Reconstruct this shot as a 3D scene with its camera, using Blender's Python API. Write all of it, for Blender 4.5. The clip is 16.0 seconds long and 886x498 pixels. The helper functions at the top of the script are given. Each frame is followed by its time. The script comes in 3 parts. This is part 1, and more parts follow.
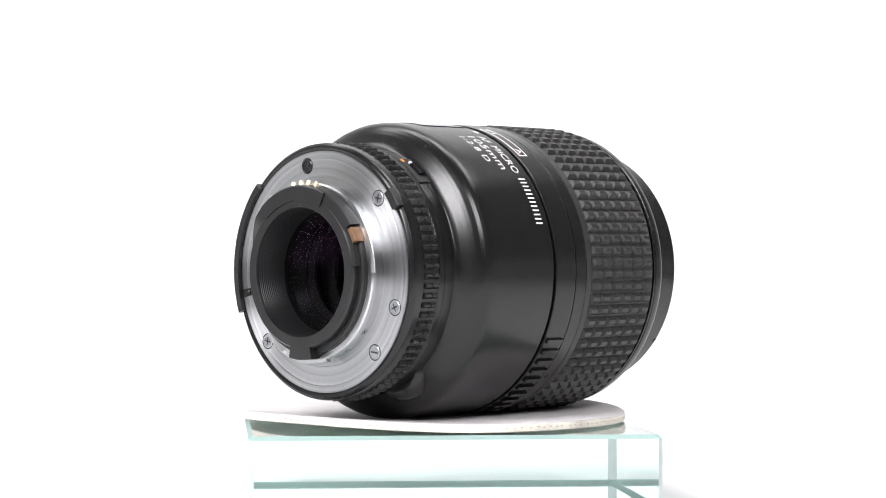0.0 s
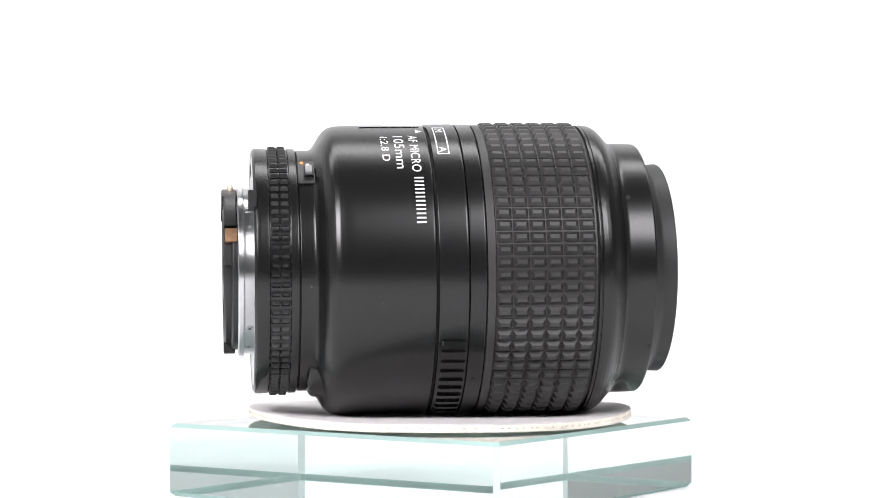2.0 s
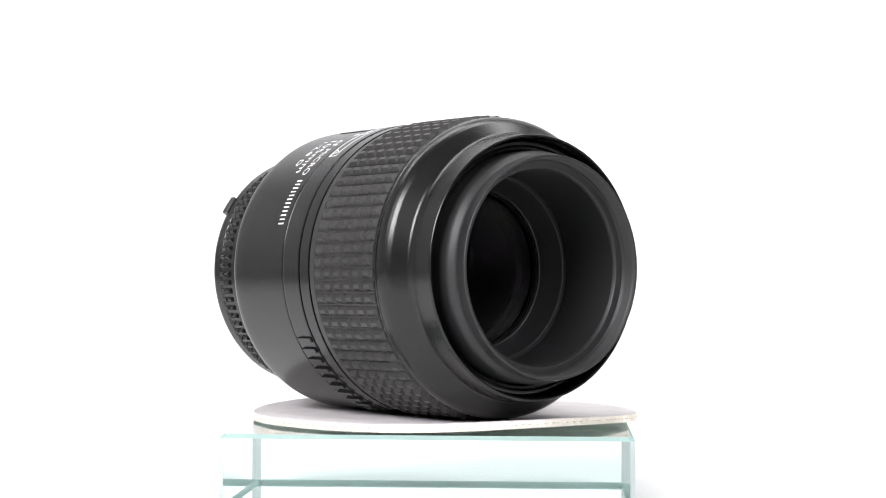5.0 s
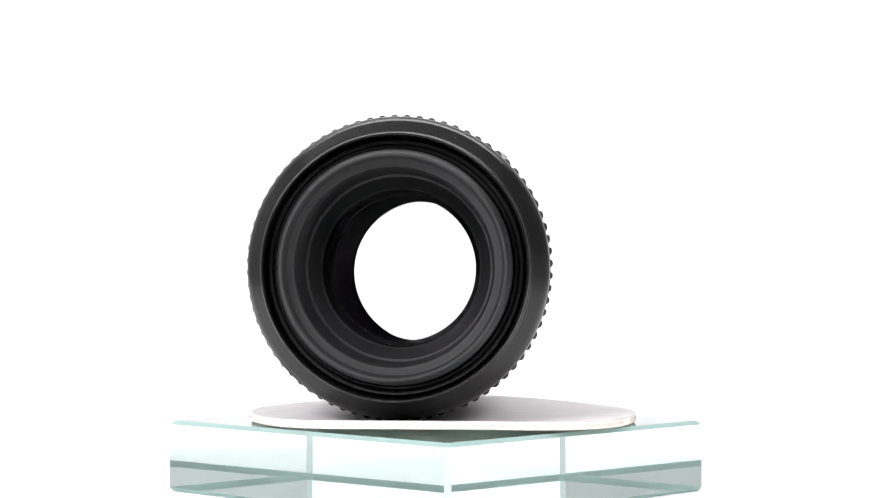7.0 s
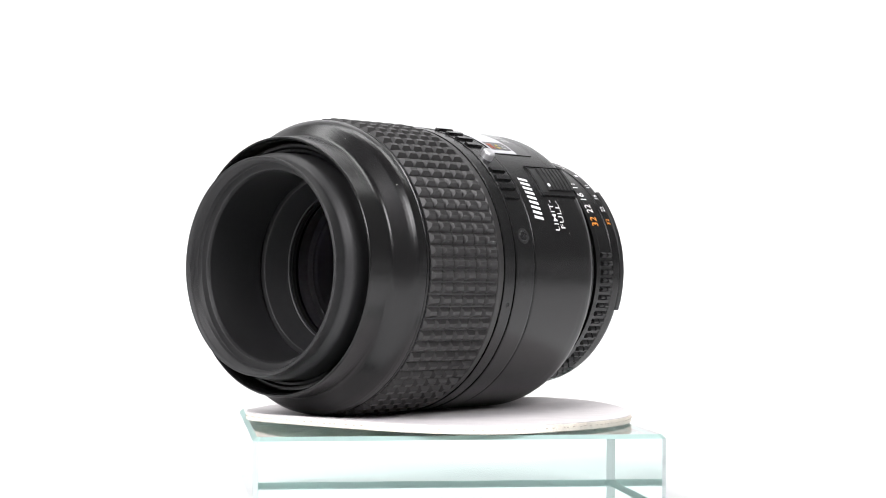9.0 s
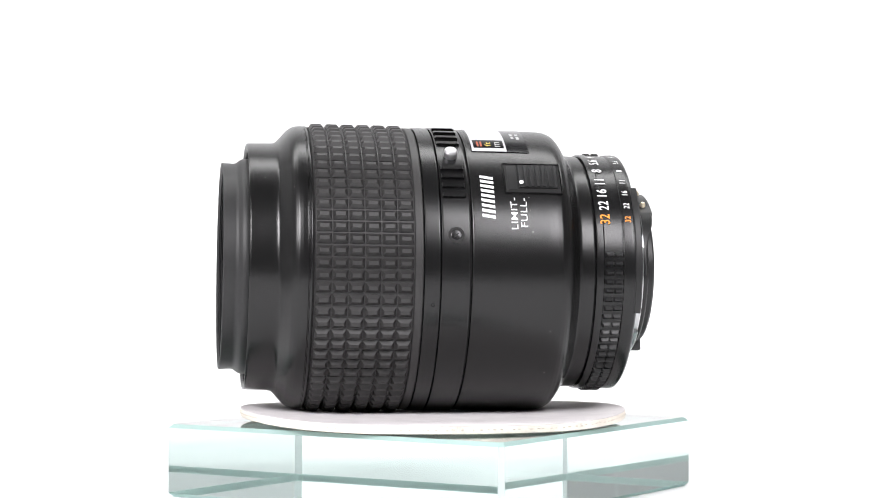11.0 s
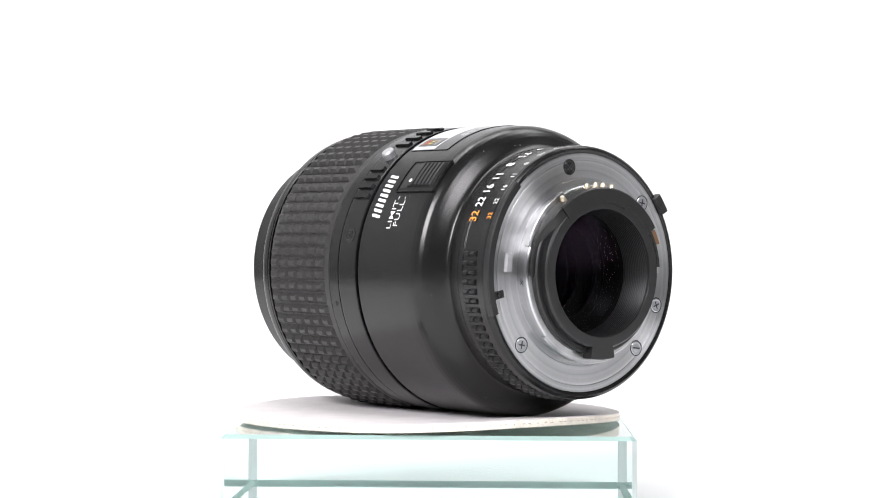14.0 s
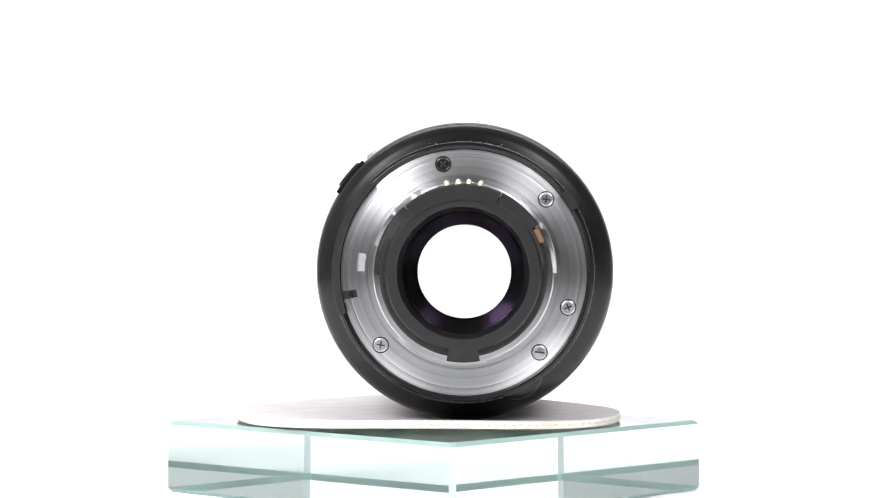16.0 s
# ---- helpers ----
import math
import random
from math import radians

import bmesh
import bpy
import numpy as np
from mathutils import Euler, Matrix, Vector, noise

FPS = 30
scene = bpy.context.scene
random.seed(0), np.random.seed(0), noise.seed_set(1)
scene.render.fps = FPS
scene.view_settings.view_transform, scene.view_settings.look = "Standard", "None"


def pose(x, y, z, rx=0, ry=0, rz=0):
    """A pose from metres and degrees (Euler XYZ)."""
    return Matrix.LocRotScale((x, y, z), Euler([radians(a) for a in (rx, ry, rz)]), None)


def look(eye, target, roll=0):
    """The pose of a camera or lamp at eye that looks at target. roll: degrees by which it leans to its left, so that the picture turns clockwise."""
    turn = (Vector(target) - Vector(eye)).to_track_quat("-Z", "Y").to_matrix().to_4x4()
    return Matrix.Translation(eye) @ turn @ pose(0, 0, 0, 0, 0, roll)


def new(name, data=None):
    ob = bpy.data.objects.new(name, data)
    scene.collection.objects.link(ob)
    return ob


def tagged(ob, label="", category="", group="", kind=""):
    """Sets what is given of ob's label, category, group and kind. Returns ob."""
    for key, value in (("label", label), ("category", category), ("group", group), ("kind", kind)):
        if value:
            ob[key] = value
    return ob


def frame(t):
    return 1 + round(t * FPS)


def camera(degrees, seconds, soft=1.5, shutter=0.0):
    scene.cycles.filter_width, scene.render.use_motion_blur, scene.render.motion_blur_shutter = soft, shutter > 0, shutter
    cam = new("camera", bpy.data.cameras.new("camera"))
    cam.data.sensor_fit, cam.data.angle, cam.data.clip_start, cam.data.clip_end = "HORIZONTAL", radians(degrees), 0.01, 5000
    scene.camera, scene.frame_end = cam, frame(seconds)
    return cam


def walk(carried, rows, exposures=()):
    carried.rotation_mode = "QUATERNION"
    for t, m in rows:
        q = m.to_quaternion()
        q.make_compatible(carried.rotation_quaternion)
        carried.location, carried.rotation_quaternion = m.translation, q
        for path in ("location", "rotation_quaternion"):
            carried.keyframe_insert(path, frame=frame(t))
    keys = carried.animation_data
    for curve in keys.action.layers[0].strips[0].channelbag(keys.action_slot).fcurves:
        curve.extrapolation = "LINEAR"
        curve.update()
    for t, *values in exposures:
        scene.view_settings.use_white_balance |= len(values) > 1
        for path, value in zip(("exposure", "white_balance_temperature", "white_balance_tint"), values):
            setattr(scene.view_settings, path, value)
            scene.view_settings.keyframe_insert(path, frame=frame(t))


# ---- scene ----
MM = 0.001
TURN = -19.8657         # turntable's speed, degrees per second
GLASS_TOP = 18.5        # heights over the table, mm
PAD_TOP = 20.7

# ---- camera: it stands still ----
cam = camera(24.141, 16.0, soft=1.0)
EYE = Vector((0.0, -542.22, 59.53)) * MM
AHEAD = Vector((0.002939, 1.0, 0.00687))
walk(cam, [(0.0, look(EYE, EYE + AHEAD, 0.202)), (16.0, look(EYE, EYE + AHEAD, 0.202))], [(0.0, -0.4), (16.0, -0.4)])

# ---- world and lamps ----
world = bpy.data.worlds.new("studio")
scene.world = world
world.use_nodes = True
world.node_tree.nodes["Background"].inputs[0].default_value = (1, 1, 1, 1)
world.node_tree.nodes["Background"].inputs[1].default_value = 0.04


def softbox(name, eye, target, width, height, watts, colour=(1, 1, 1)):
    data = bpy.data.lights.new(name, "AREA")
    data.shape, data.size, data.size_y, data.energy, data.color = "RECTANGLE", width, height, watts, colour
    ob = new(name, data)
    ob.matrix_world = look(eye, target)
    return ob


softbox("softbox_left", (-0.43, -0.63, 0.53), (0, 0, 0.06), 0.34, 0.38, 13.5, (0.995, 0.975, 1.0))
softbox("softbox_right", (0.38, -0.62, 0.58), (0, 0, 0.06), 0.3, 0.34, 6.8, (0.995, 0.975, 1.0))
# out of view, added to keep the paper and table white
softbox("backdrop_light", (0.0, 0.35, 1.15), (0, 0.55, 0.0), 1.9, 0.3, 19)


# ---- materials ----
def material(name, base, rough=0.5, metal=0.0, spread=0.15, scale=900.0, bump=0.0, bump_scale=3000.0, spec=0.5, dust=0.0):
    """Principled surface with grain at two scales; sizes are in 1 / metre."""
    m = bpy.data.materials.new(name)
    m.use_nodes = True
    n, l = m.node_tree.nodes, m.node_tree.links
    p = n["Principled BSDF"]
    p.inputs["Metallic"].default_value = metal
    p.inputs["Specular IOR Level"].default_value = spec
    co = n.new("ShaderNodeTexCoord")
    big, fine = n.new("ShaderNodeTexNoise"), n.new("ShaderNodeTexNoise")
    big.inputs["Scale"].default_value, big.inputs["Detail"].default_value = scale * 0.06, 4
    fine.inputs["Scale"].default_value, fine.inputs["Detail"].default_value = scale, 3
    for t in (big, fine):
        l.new(co.outputs["Object"], t.inputs["Vector"])
    add = n.new("ShaderNodeMath")
    add.operation = "ADD"
    l.new(big.outputs["Fac"], add.inputs[0]), l.new(fine.outputs["Fac"], add.inputs[1])
    ramp = n.new("ShaderNodeMapRange")
    ramp.inputs["From Min"].default_value, ramp.inputs["From Max"].default_value = 0.6, 1.4
    ramp.inputs["To Min"].default_value, ramp.inputs["To Max"].default_value = 1 - spread, 1 + spread
    l.new(add.outputs[0], ramp.inputs["Value"])
    mul = n.new("ShaderNodeMix")
    mul.data_type, mul.blend_type = "RGBA", "MULTIPLY"
    mul.inputs[0].default_value = 1
    mul.inputs[6].default_value = (*base, 1)
    l.new(ramp.outputs[0], mul.inputs[7])
    colour = mul.outputs[2]
    if dust:
        specks = n.new("ShaderNodeTexVoronoi")
        specks.inputs["Scale"].default_value = 560
        l.new(co.outputs["Object"], specks.inputs["Vector"])
        less = n.new("ShaderNodeMath")
        less.operation, less.inputs[1].default_value = "LESS_THAN", dust
        l.new(specks.outputs["Distance"], less.inputs[0])
        mix = n.new("ShaderNodeMix")
        mix.data_type = "RGBA"
        mix.inputs[7].default_value = (0.25, 0.24, 0.23, 1)
        some, few = n.new("ShaderNodeMath"), n.new("ShaderNodeMath")
        some.operation, some.inputs[1].default_value, few.operation = "GREATER_THAN", 0.82, "MULTIPLY"
        l.new(specks.outputs["Color"], some.inputs[0]), l.new(less.outputs[0], few.inputs[0]), l.new(some.outputs[0], few.inputs[1])
        l.new(few.outputs[0], mix.inputs[0]), l.new(colour, mix.inputs[6])
        colour = mix.outputs[2]
    l.new(colour, p.inputs["Base Color"])
    rr = n.new("ShaderNodeMapRange")
    rr.inputs["From Min"].default_value, rr.inputs["From Max"].default_value = 0.6, 1.4
    rr.inputs["To Min"].default_value, rr.inputs["To Max"].default_value = rough * 0.985, min(1, rough * 1.015)
    l.new(add.outputs[0], rr.inputs["Value"])
    l.new(rr.outputs[0], p.inputs["Roughness"])
    if bump:
        bn, b = n.new("ShaderNodeTexNoise"), n.new("ShaderNodeBump")
        bn.inputs["Scale"].default_value, bn.inputs["Detail"].default_value = bump_scale, 2
        l.new(co.outputs["Object"], bn.inputs["Vector"])
        b.inputs["Strength"].default_value, b.inputs["Distance"].default_value = 0.5, bump * MM
        l.new(bn.outputs["Fac"], b.inputs["Height"]), l.new(b.outputs[0], p.inputs["Normal"])
    return m


def turned_metal(name, base, rough):
    """Metal turned on a lathe about the local x axis: fine rings round the axis."""
    m = material(name, base, rough, 1.0, 0.06)
    n, l = m.node_tree.nodes, m.node_tree.links
    p = n["Principled BSDF"]
    p.inputs["Anisotropic"].default_value = 0.93
    p.inputs["Anisotropic Rotation"].default_value = 0.25
    tan = n.new("ShaderNodeTangent")
    tan.direction_type, tan.axis = "RADIAL", "X"
    l.new(tan.outputs[0], p.inputs["Tangent"])
    co, rad = n.new("ShaderNodeTexCoord"), n.new("ShaderNodeVectorMath")
    rad.operation = "MULTIPLY"
    rad.inputs[1].default_value = (0, 1, 1)
    ln, nz, b = n.new("ShaderNodeVectorMath"), n.new("ShaderNodeTexNoise"), n.new("ShaderNodeBump")
    ln.operation = "LENGTH"
    nz.noise_dimensions = "1D"
    nz.inputs["Scale"].default_value, nz.inputs["Detail"].default_value = 2500, 4
    l.new(co.outputs["Object"], rad.inputs[0]), l.new(rad.outputs[0], ln.inputs[0]), l.new(ln.outputs["Value"], nz.inputs["W"])
    b.inputs["Strength"].default_value, b.inputs["Distance"].default_value = 0.6, 0.02 * MM
    l.new(nz.outputs["Fac"], b.inputs["Height"]), l.new(b.outputs[0], p.inputs["Normal"])
    coarse, tone, mul = n.new("ShaderNodeTexNoise"), n.new("ShaderNodeMapRange"), n.new("ShaderNodeMix")
    coarse.noise_dimensions = "1D"
    coarse.inputs["Scale"].default_value, coarse.inputs["Detail"].default_value = 900, 5
    tone.inputs["From Min"].default_value, tone.inputs["From Max"].default_value = 0.3, 0.7
    tone.inputs["To Min"].default_value, tone.inputs["To Max"].default_value = 0.78, 1.1
    mul.data_type, mul.blend_type = "RGBA", "MULTIPLY"
    mul.inputs[0].default_value = 1
    l.new(ln.outputs["Value"], coarse.inputs["W"]), l.new(coarse.outputs["Fac"], tone.inputs["Value"])
    l.new(p.inputs["Base Color"].links[0].from_socket, mul.inputs[6]), l.new(tone.outputs[0], mul.inputs[7])
    l.new(mul.outputs[2], p.inputs["Base Color"])
    return m


def clear(name, tint, gloss, ior=1.5, polish=0.0):
    """Solid clear glass: refraction, with a gloss by Fresnel."""
    m = bpy.data.materials.new(name)
    m.use_nodes = True
    n, l = m.node_tree.nodes, m.node_tree.links
    n.remove(n["Principled BSDF"])
    ref, glo, mix, fr = n.new("ShaderNodeBsdfRefraction"), n.new("ShaderNodeBsdfAnisotropic"), n.new("ShaderNodeMixShader"), n.new("ShaderNodeFresnel")
    ref.inputs["Color"].default_value, ref.inputs["IOR"].default_value, ref.inputs["Roughness"].default_value = (*tint, 1), ior, 0.0
    glo.inputs["Color"].default_value, glo.inputs["Roughness"].default_value = (*gloss, 1), polish
    fr.inputs["IOR"].default_value = ior
    l.new(fr.outputs[0], mix.inputs[0]), l.new(ref.outputs[0], mix.inputs[1]), l.new(glo.outputs[0], mix.inputs[2])
    l.new(mix.outputs[0], n["Material Output"].inputs["Surface"])
    return m


def thin_coat(name, gloss, polish):
    """Thin coated glass: light goes straight through, with a weak coloured gloss."""
    m = bpy.data.materials.new(name)
    m.use_nodes = True
    n, l = m.node_tree.nodes, m.node_tree.links
    n.remove(n["Principled BSDF"])
    tra, glo, mix = n.new("ShaderNodeBsdfTransparent"), n.new("ShaderNodeBsdfAnisotropic"), n.new("ShaderNodeMixShader")
    glo.inputs["Color"].default_value, glo.inputs["Roughness"].default_value = (*gloss, 1), polish
    mix.inputs[0].default_value = 0.045
    l.new(tra.outputs[0], mix.inputs[1]), l.new(glo.outputs[0], mix.inputs[2])
    l.new(mix.outputs[0], n["Material Output"].inputs["Surface"])
    return m


BLACK = material("satin_black_paint", (0.0045, 0.0044, 0.0045), 0.27, spread=0.25, bump=0.005, bump_scale=2600, spec=0.45, dust=0.07)
BLACK_RING = material("black_anodised_ring", (0.0045, 0.0045, 0.0047), 0.26, spread=0.2, spec=0.45)
BLACK_MATT = material("matt_black_plastic", (0.008, 0.008, 0.0084), 0.4, bump=0.02)
INNER_BLACK = material("anodised_inner_tube", (0.012, 0.012, 0.0125), 0.5, spread=0.2)
BLACK_DEEP = material("flocked_black_interior", (0.003, 0.003, 0.003), 0.85, spec=0.1)
RUBBER = material("black_rubber", (0.022, 0.021, 0.021), 0.46, spread=0.25, bump=0.03, bump_scale=3500)
# Black of gaps, cuts and slots: the shade in them is put into the colour.
GROOVE = material("groove_shade_black", (0.004, 0.004, 0.004), 0.7)
ALU = turned_metal("turned_aluminium", (0.5, 0.505, 0.515), 0.36)
BRIGHT_ALU = turned_metal("polished_turned_aluminium", (0.56, 0.565, 0.575), 0.3)
STEEL = material("polished_steel_screw", (0.42, 0.43, 0.45), 0.3, 1.0)
CUT_STEEL = material("shadowed_screw_cut", (0.05, 0.05, 0.055), 0.4, 0.5)
BLACK_SCREW = material("blackened_screw", (0.035, 0.035, 0.036), 0.2, 0.7)
JET_SCREW = material("black_lacquered_screw", (0.006, 0.006, 0.006), 0.25)
BRASS = material("gold_contact", (0.75, 0.66, 0.5), 0.38, 1.0)
COPPER = material("copper_lever", (0.24, 0.135, 0.075), 0.42, 0.6, spread=0.3)
WHITE_INK = material("white_ink", (0.8, 0.8, 0.8), 0.6, spread=0.05)
WINDOW_WHITE = material("glazed_white_scale", (0.5, 0.5, 0.52), 0.2, spread=0.05)
ORANGE_INK = material("orange_ink", (0.85, 0.29, 0.03), 0.6, spread=0.05)
RED_INK = material("red_ink", (0.32, 0.07, 0.03), 0.6, spread=0.05)
YELLOW_INK = material("yellow_ink", (0.5, 0.38, 0.06), 0.6, spread=0.05)
GREY_INK = material("grey_ink", (0.4, 0.4, 0.4), 0.6, spread=0.05)
GLOSS_BLACK = material("gloss_black_panel", (0.008, 0.008, 0.009), 0.12, spread=0.1)
CHROME = material("satin_steel_button", (0.5, 0.5, 0.51), 0.45, 1.0)
PEARL_STEEL = material("satin_steel_pin", (0.38, 0.38, 0.39), 0.5, 0.8)
LENS_GLASS = clear("coated_glass", (1, 1, 1), (0.02, 0.015, 0.03), 1.5, 0.16)
FRONT_COAT = clear("neutral_coated_glass", (1, 1, 1), (0.12, 0.115, 0.13), 1.5, 0.18)
COATING = thin_coat("purple_coated_glass", (0.1, 0.058, 0.125), 0.16)
PLAIN_COAT = thin_coat("bare_inner_glass", (0.01, 0.01, 0.012), 0.2)
AMBER_COAT = thin_coat("amber_coated_glass", (0.16, 0.16, 0.09), 0.16)
BLOCK_GLASS = clear("pale_green_glass", (0.87, 0.945, 0.93), (1, 1, 1), 1.52)


def painted_edge(name, base):
    """Polished edge as diffuse colour with its light painted in; it scatters to both sides."""
    m = material(name, base, 0.5, spread=0.05)
    n, l = m.node_tree.nodes, m.node_tree.links
    p, through_light, mix = n["Principled BSDF"], n.new("ShaderNodeBsdfTranslucent"), n.new("ShaderNodeMixShader")
    through_light.inputs["Color"].default_value = (*base, 1)
    mix.inputs[0].default_value = 0.5
    l.new(p.outputs[0], mix.inputs[1]), l.new(through_light.outputs[0], mix.inputs[2])
    l.new(mix.outputs[0], n["Material Output"].inputs["Surface"])
    return m


# Upright edges lighter, bevels darker green: light seen through them put into the colour.
PALE_EDGE = painted_edge("pale_painted_light_edge", (0.85, 0.93, 0.92))
GREEN_EDGE = painted_edge("green_painted_light_bevel", (0.56, 0.76, 0.72))
PAD = material("white_fibre_board", (0.68, 0.65, 0.655), 0.9, spread=0.1, scale=2600, bump=0.16, bump_scale=2200)
PAD_EDGE = material("cut_board_edge", (0.86, 0.8, 0.71), 0.9, spread=0.3, scale=3200, bump=0.3, bump_scale=1800)
TABLE = material("white_acrylic_table", (0.86, 0.86, 0.87), 0.45, spread=0.02, scale=40)
FLUTE = material("shaded_board_core", (0.5, 0.44, 0.36), 0.95)
PAPER = material("white_backdrop_paper", (0.86, 0.86, 0.865), 0.9, spread=0.01, scale=40)
ROOM = material("dark_grey_studio_wall", (0.13, 0.13, 0.13), 0.9, spread=0.1, scale=30)
PALE = material("pale_grey_studio_wall", (0.24, 0.24, 0.24), 0.9, spread=0.06, scale=30)
SIDE = material("white_studio_wall", (0.78, 0.78, 0.78), 0.9, spread=0.04, scale=30)


# ---- mesh helpers; lens shapes are in mm, x along the optical axis from the mount to the front ----
def finish(name, bm, mat, angle=32):
    mesh = bpy.data.meshes.new(name)
    bmesh.ops.recalc_face_normals(bm, faces=bm.faces)
    bmesh.ops.scale(bm, vec=(MM, MM, MM), verts=bm.verts)
    bm.to_mesh(mesh)
    bm.free()
    for poly in mesh.polygons:
        poly.use_smooth = True
    mesh.set_sharp_from_angle(angle=radians(angle))
    mesh.materials.append(mat)
    return mesh


def part(name, bm, mat, parent, label="", m=None, angle=32):
    """One mesh object under a thing or under a part; bm may be a finished mesh."""
    ob = new(name, bm if isinstance(bm, bpy.types.Mesh) else finish(name, bm, mat, angle))
    ob.parent = parent
    if m is not None:
        ob.matrix_local = m
    return tagged(ob, label)


def rounded(loop, radius):
    """A closed outline with each corner cut by a small arc."""
    out, n = [], len(loop)
    for i in range(n):
        p, a, b = Vector(loop[i]), Vector(loop[i - 1]), Vector(loop[(i + 1) % n])
        da, db = a - p, b - p
        if da.length < 1e-6 or db.length < 1e-6:
            continue
        if abs(da.normalized().dot(db.normalized())) > 0.93:
            out.append(tuple(p))
            continue
        r = min(radius, 0.4 * da.length, 0.4 * db.length)
        p1, p2 = p + da.normalized() * r, p + db.normalized() * r
        out += [tuple(p1), tuple((p1 + p2) / 4 + p / 2), tuple(p2)]
    return out


def braced(loop, reach=0.22):
    """Adds points near both ends of long straight runs, so that flat walls stay flat up to their rounded corners."""
    out = []
    for i, p in enumerate(loop):
        q = loop[(i + 1) % len(loop)]
        out.append(p)
        d = math.dist(p, q)
        if d > 4 * reach:
            out += [(p[0] + (q[0] - p[0]) * k, p[1] + (q[1] - p[1]) * k) for k in (reach / d, 1 - reach / d)]
    return out


def lathe(loop, segments=160, radius=0.12):
    """A ring: a closed outline of (along, radius), turned about the x axis."""
    loop = braced(rounded(loop, radius)) if radius else loop
    bm = bmesh.new()
    rings = []
    for s in range(segments):
        g = 2 * math.pi * s / segments
        c, d = math.cos(g), math.sin(g)
        rings.append([bm.verts.new((a, r * c, r * d)) for a, r in loop])
    n = len(loop)
    for s in range(segments):
        p, q = rings[s], rings[(s + 1) % segments]
        for i in range(n):
            j = (i + 1) % n
            bm.faces.new((p[i], p[j], q[j], q[i]))
    return bm


def disc_solid(profile, segments=96):
    """A solid of revolution about x: an open outline that begins and ends on the axis."""
    bm = bmesh.new()
    first, last = bm.verts.new((profile[0][0], 0, 0)), bm.verts.new((profile[-1][0], 0, 0))
    rings = []
    for s in range(segments):
        g = 2 * math.pi * s / segments
        rings.append([bm.verts.new((a, r * math.cos(g), r * math.sin(g))) for a, r in profile[1:-1]])
    for s in range(segments):
        p, q = rings[s], rings[(s + 1) % segments]
        bm.faces.new((first, p[0], q[0]))
        bm.faces.new((last, q[-1], p[-1]))
        for i in range(len(p) - 1):
            bm.faces.new((p[i], p[i + 1], q[i + 1], q[i]))
    return bm


def patch(a0, a1, g0, g1, r0, r1, bevel=0.0, bm=None):
    """A block bent round the axis: along a0..a1, angles g0..g1 in degrees, radii r0..r1."""
    own = bm is None
    bm = bm or bmesh.new()
    n = max(2, int(abs(g1 - g0) / 2.5) + 1)
    rows = []
    e = min(bevel, (r1 - r0) * 0.5, (a1 - a0) * 0.4)
    for i in range(n + 1):
        g = radians(g0 + (g1 - g0) * i / n)
        c, s = math.cos(g), math.sin(g)
        prof = [(a0, r0), (a1, r0), (a1, r1 - e), (a1 - e, r1), (a0 + e, r1), (a0, r1 - e)] if e else [(a0, r0), (a1, r0), (a1, r1), (a0, r1)]
        rows.append([bm.verts.new((a, r * c, r * s)) for a, r in prof])
    k = len(rows[0])
    for p, q in zip(rows, rows[1:]):
        for i in range(k):
            bm.faces.new((p[i], p[(i + 1) % k], q[(i + 1) % k], q[i]))
    bm.faces.new(rows[0]), bm.faces.new(rows[-1][::-1])
    return bm


def frustum(w, l, w2, l2, h, sink=0.25):
    """A small block that tapers to its top; its foot is sunk in what carries it."""
    bm = bmesh.new()
    low = [bm.verts.new((x * w / 2, y * l / 2, -sink)) for x, y in ((-1, -1), (1, -1), (1, 1), (-1, 1))]
    mid = [bm.verts.new((x * w / 2, y * l / 2, 0.12 * h)) for x, y in ((-1, -1), (1, -1), (1, 1), (-1, 1))]
    top = [bm.verts.new((x * w2 / 2, y * l2 / 2, h)) for x, y in ((-1, -1), (1, -1), (1, 1), (-1, 1))]
    for a, b in ((low, mid), (mid, top)):
        for i in range(4):
            bm.faces.new((a[i], a[(i + 1) % 4], b[(i + 1) % 4], b[i]))
    bm.faces.new(top), bm.faces.new(low[::-1])
    return bm


def on_barrel(a, g, r):
    """A pose on the barrel: x along the axis, z outward, at angle g in degrees."""
    return pose(0, 0, 0, g - 90) @ Matrix.Translation(Vector((a, 0, r)) * MM)


def on_rear(a, g, r):
    """A pose on a face that looks to the rear: z to the rear, x outward from the axis."""
    c, s = math.cos(radians(g)), math.sin(radians(g))
    m = Matrix(((0, 0, -1, a * MM), (c, s, 0, r * c * MM), (s, -c, 0, r * s * MM), (0, 0, 0, 1)))
    return m


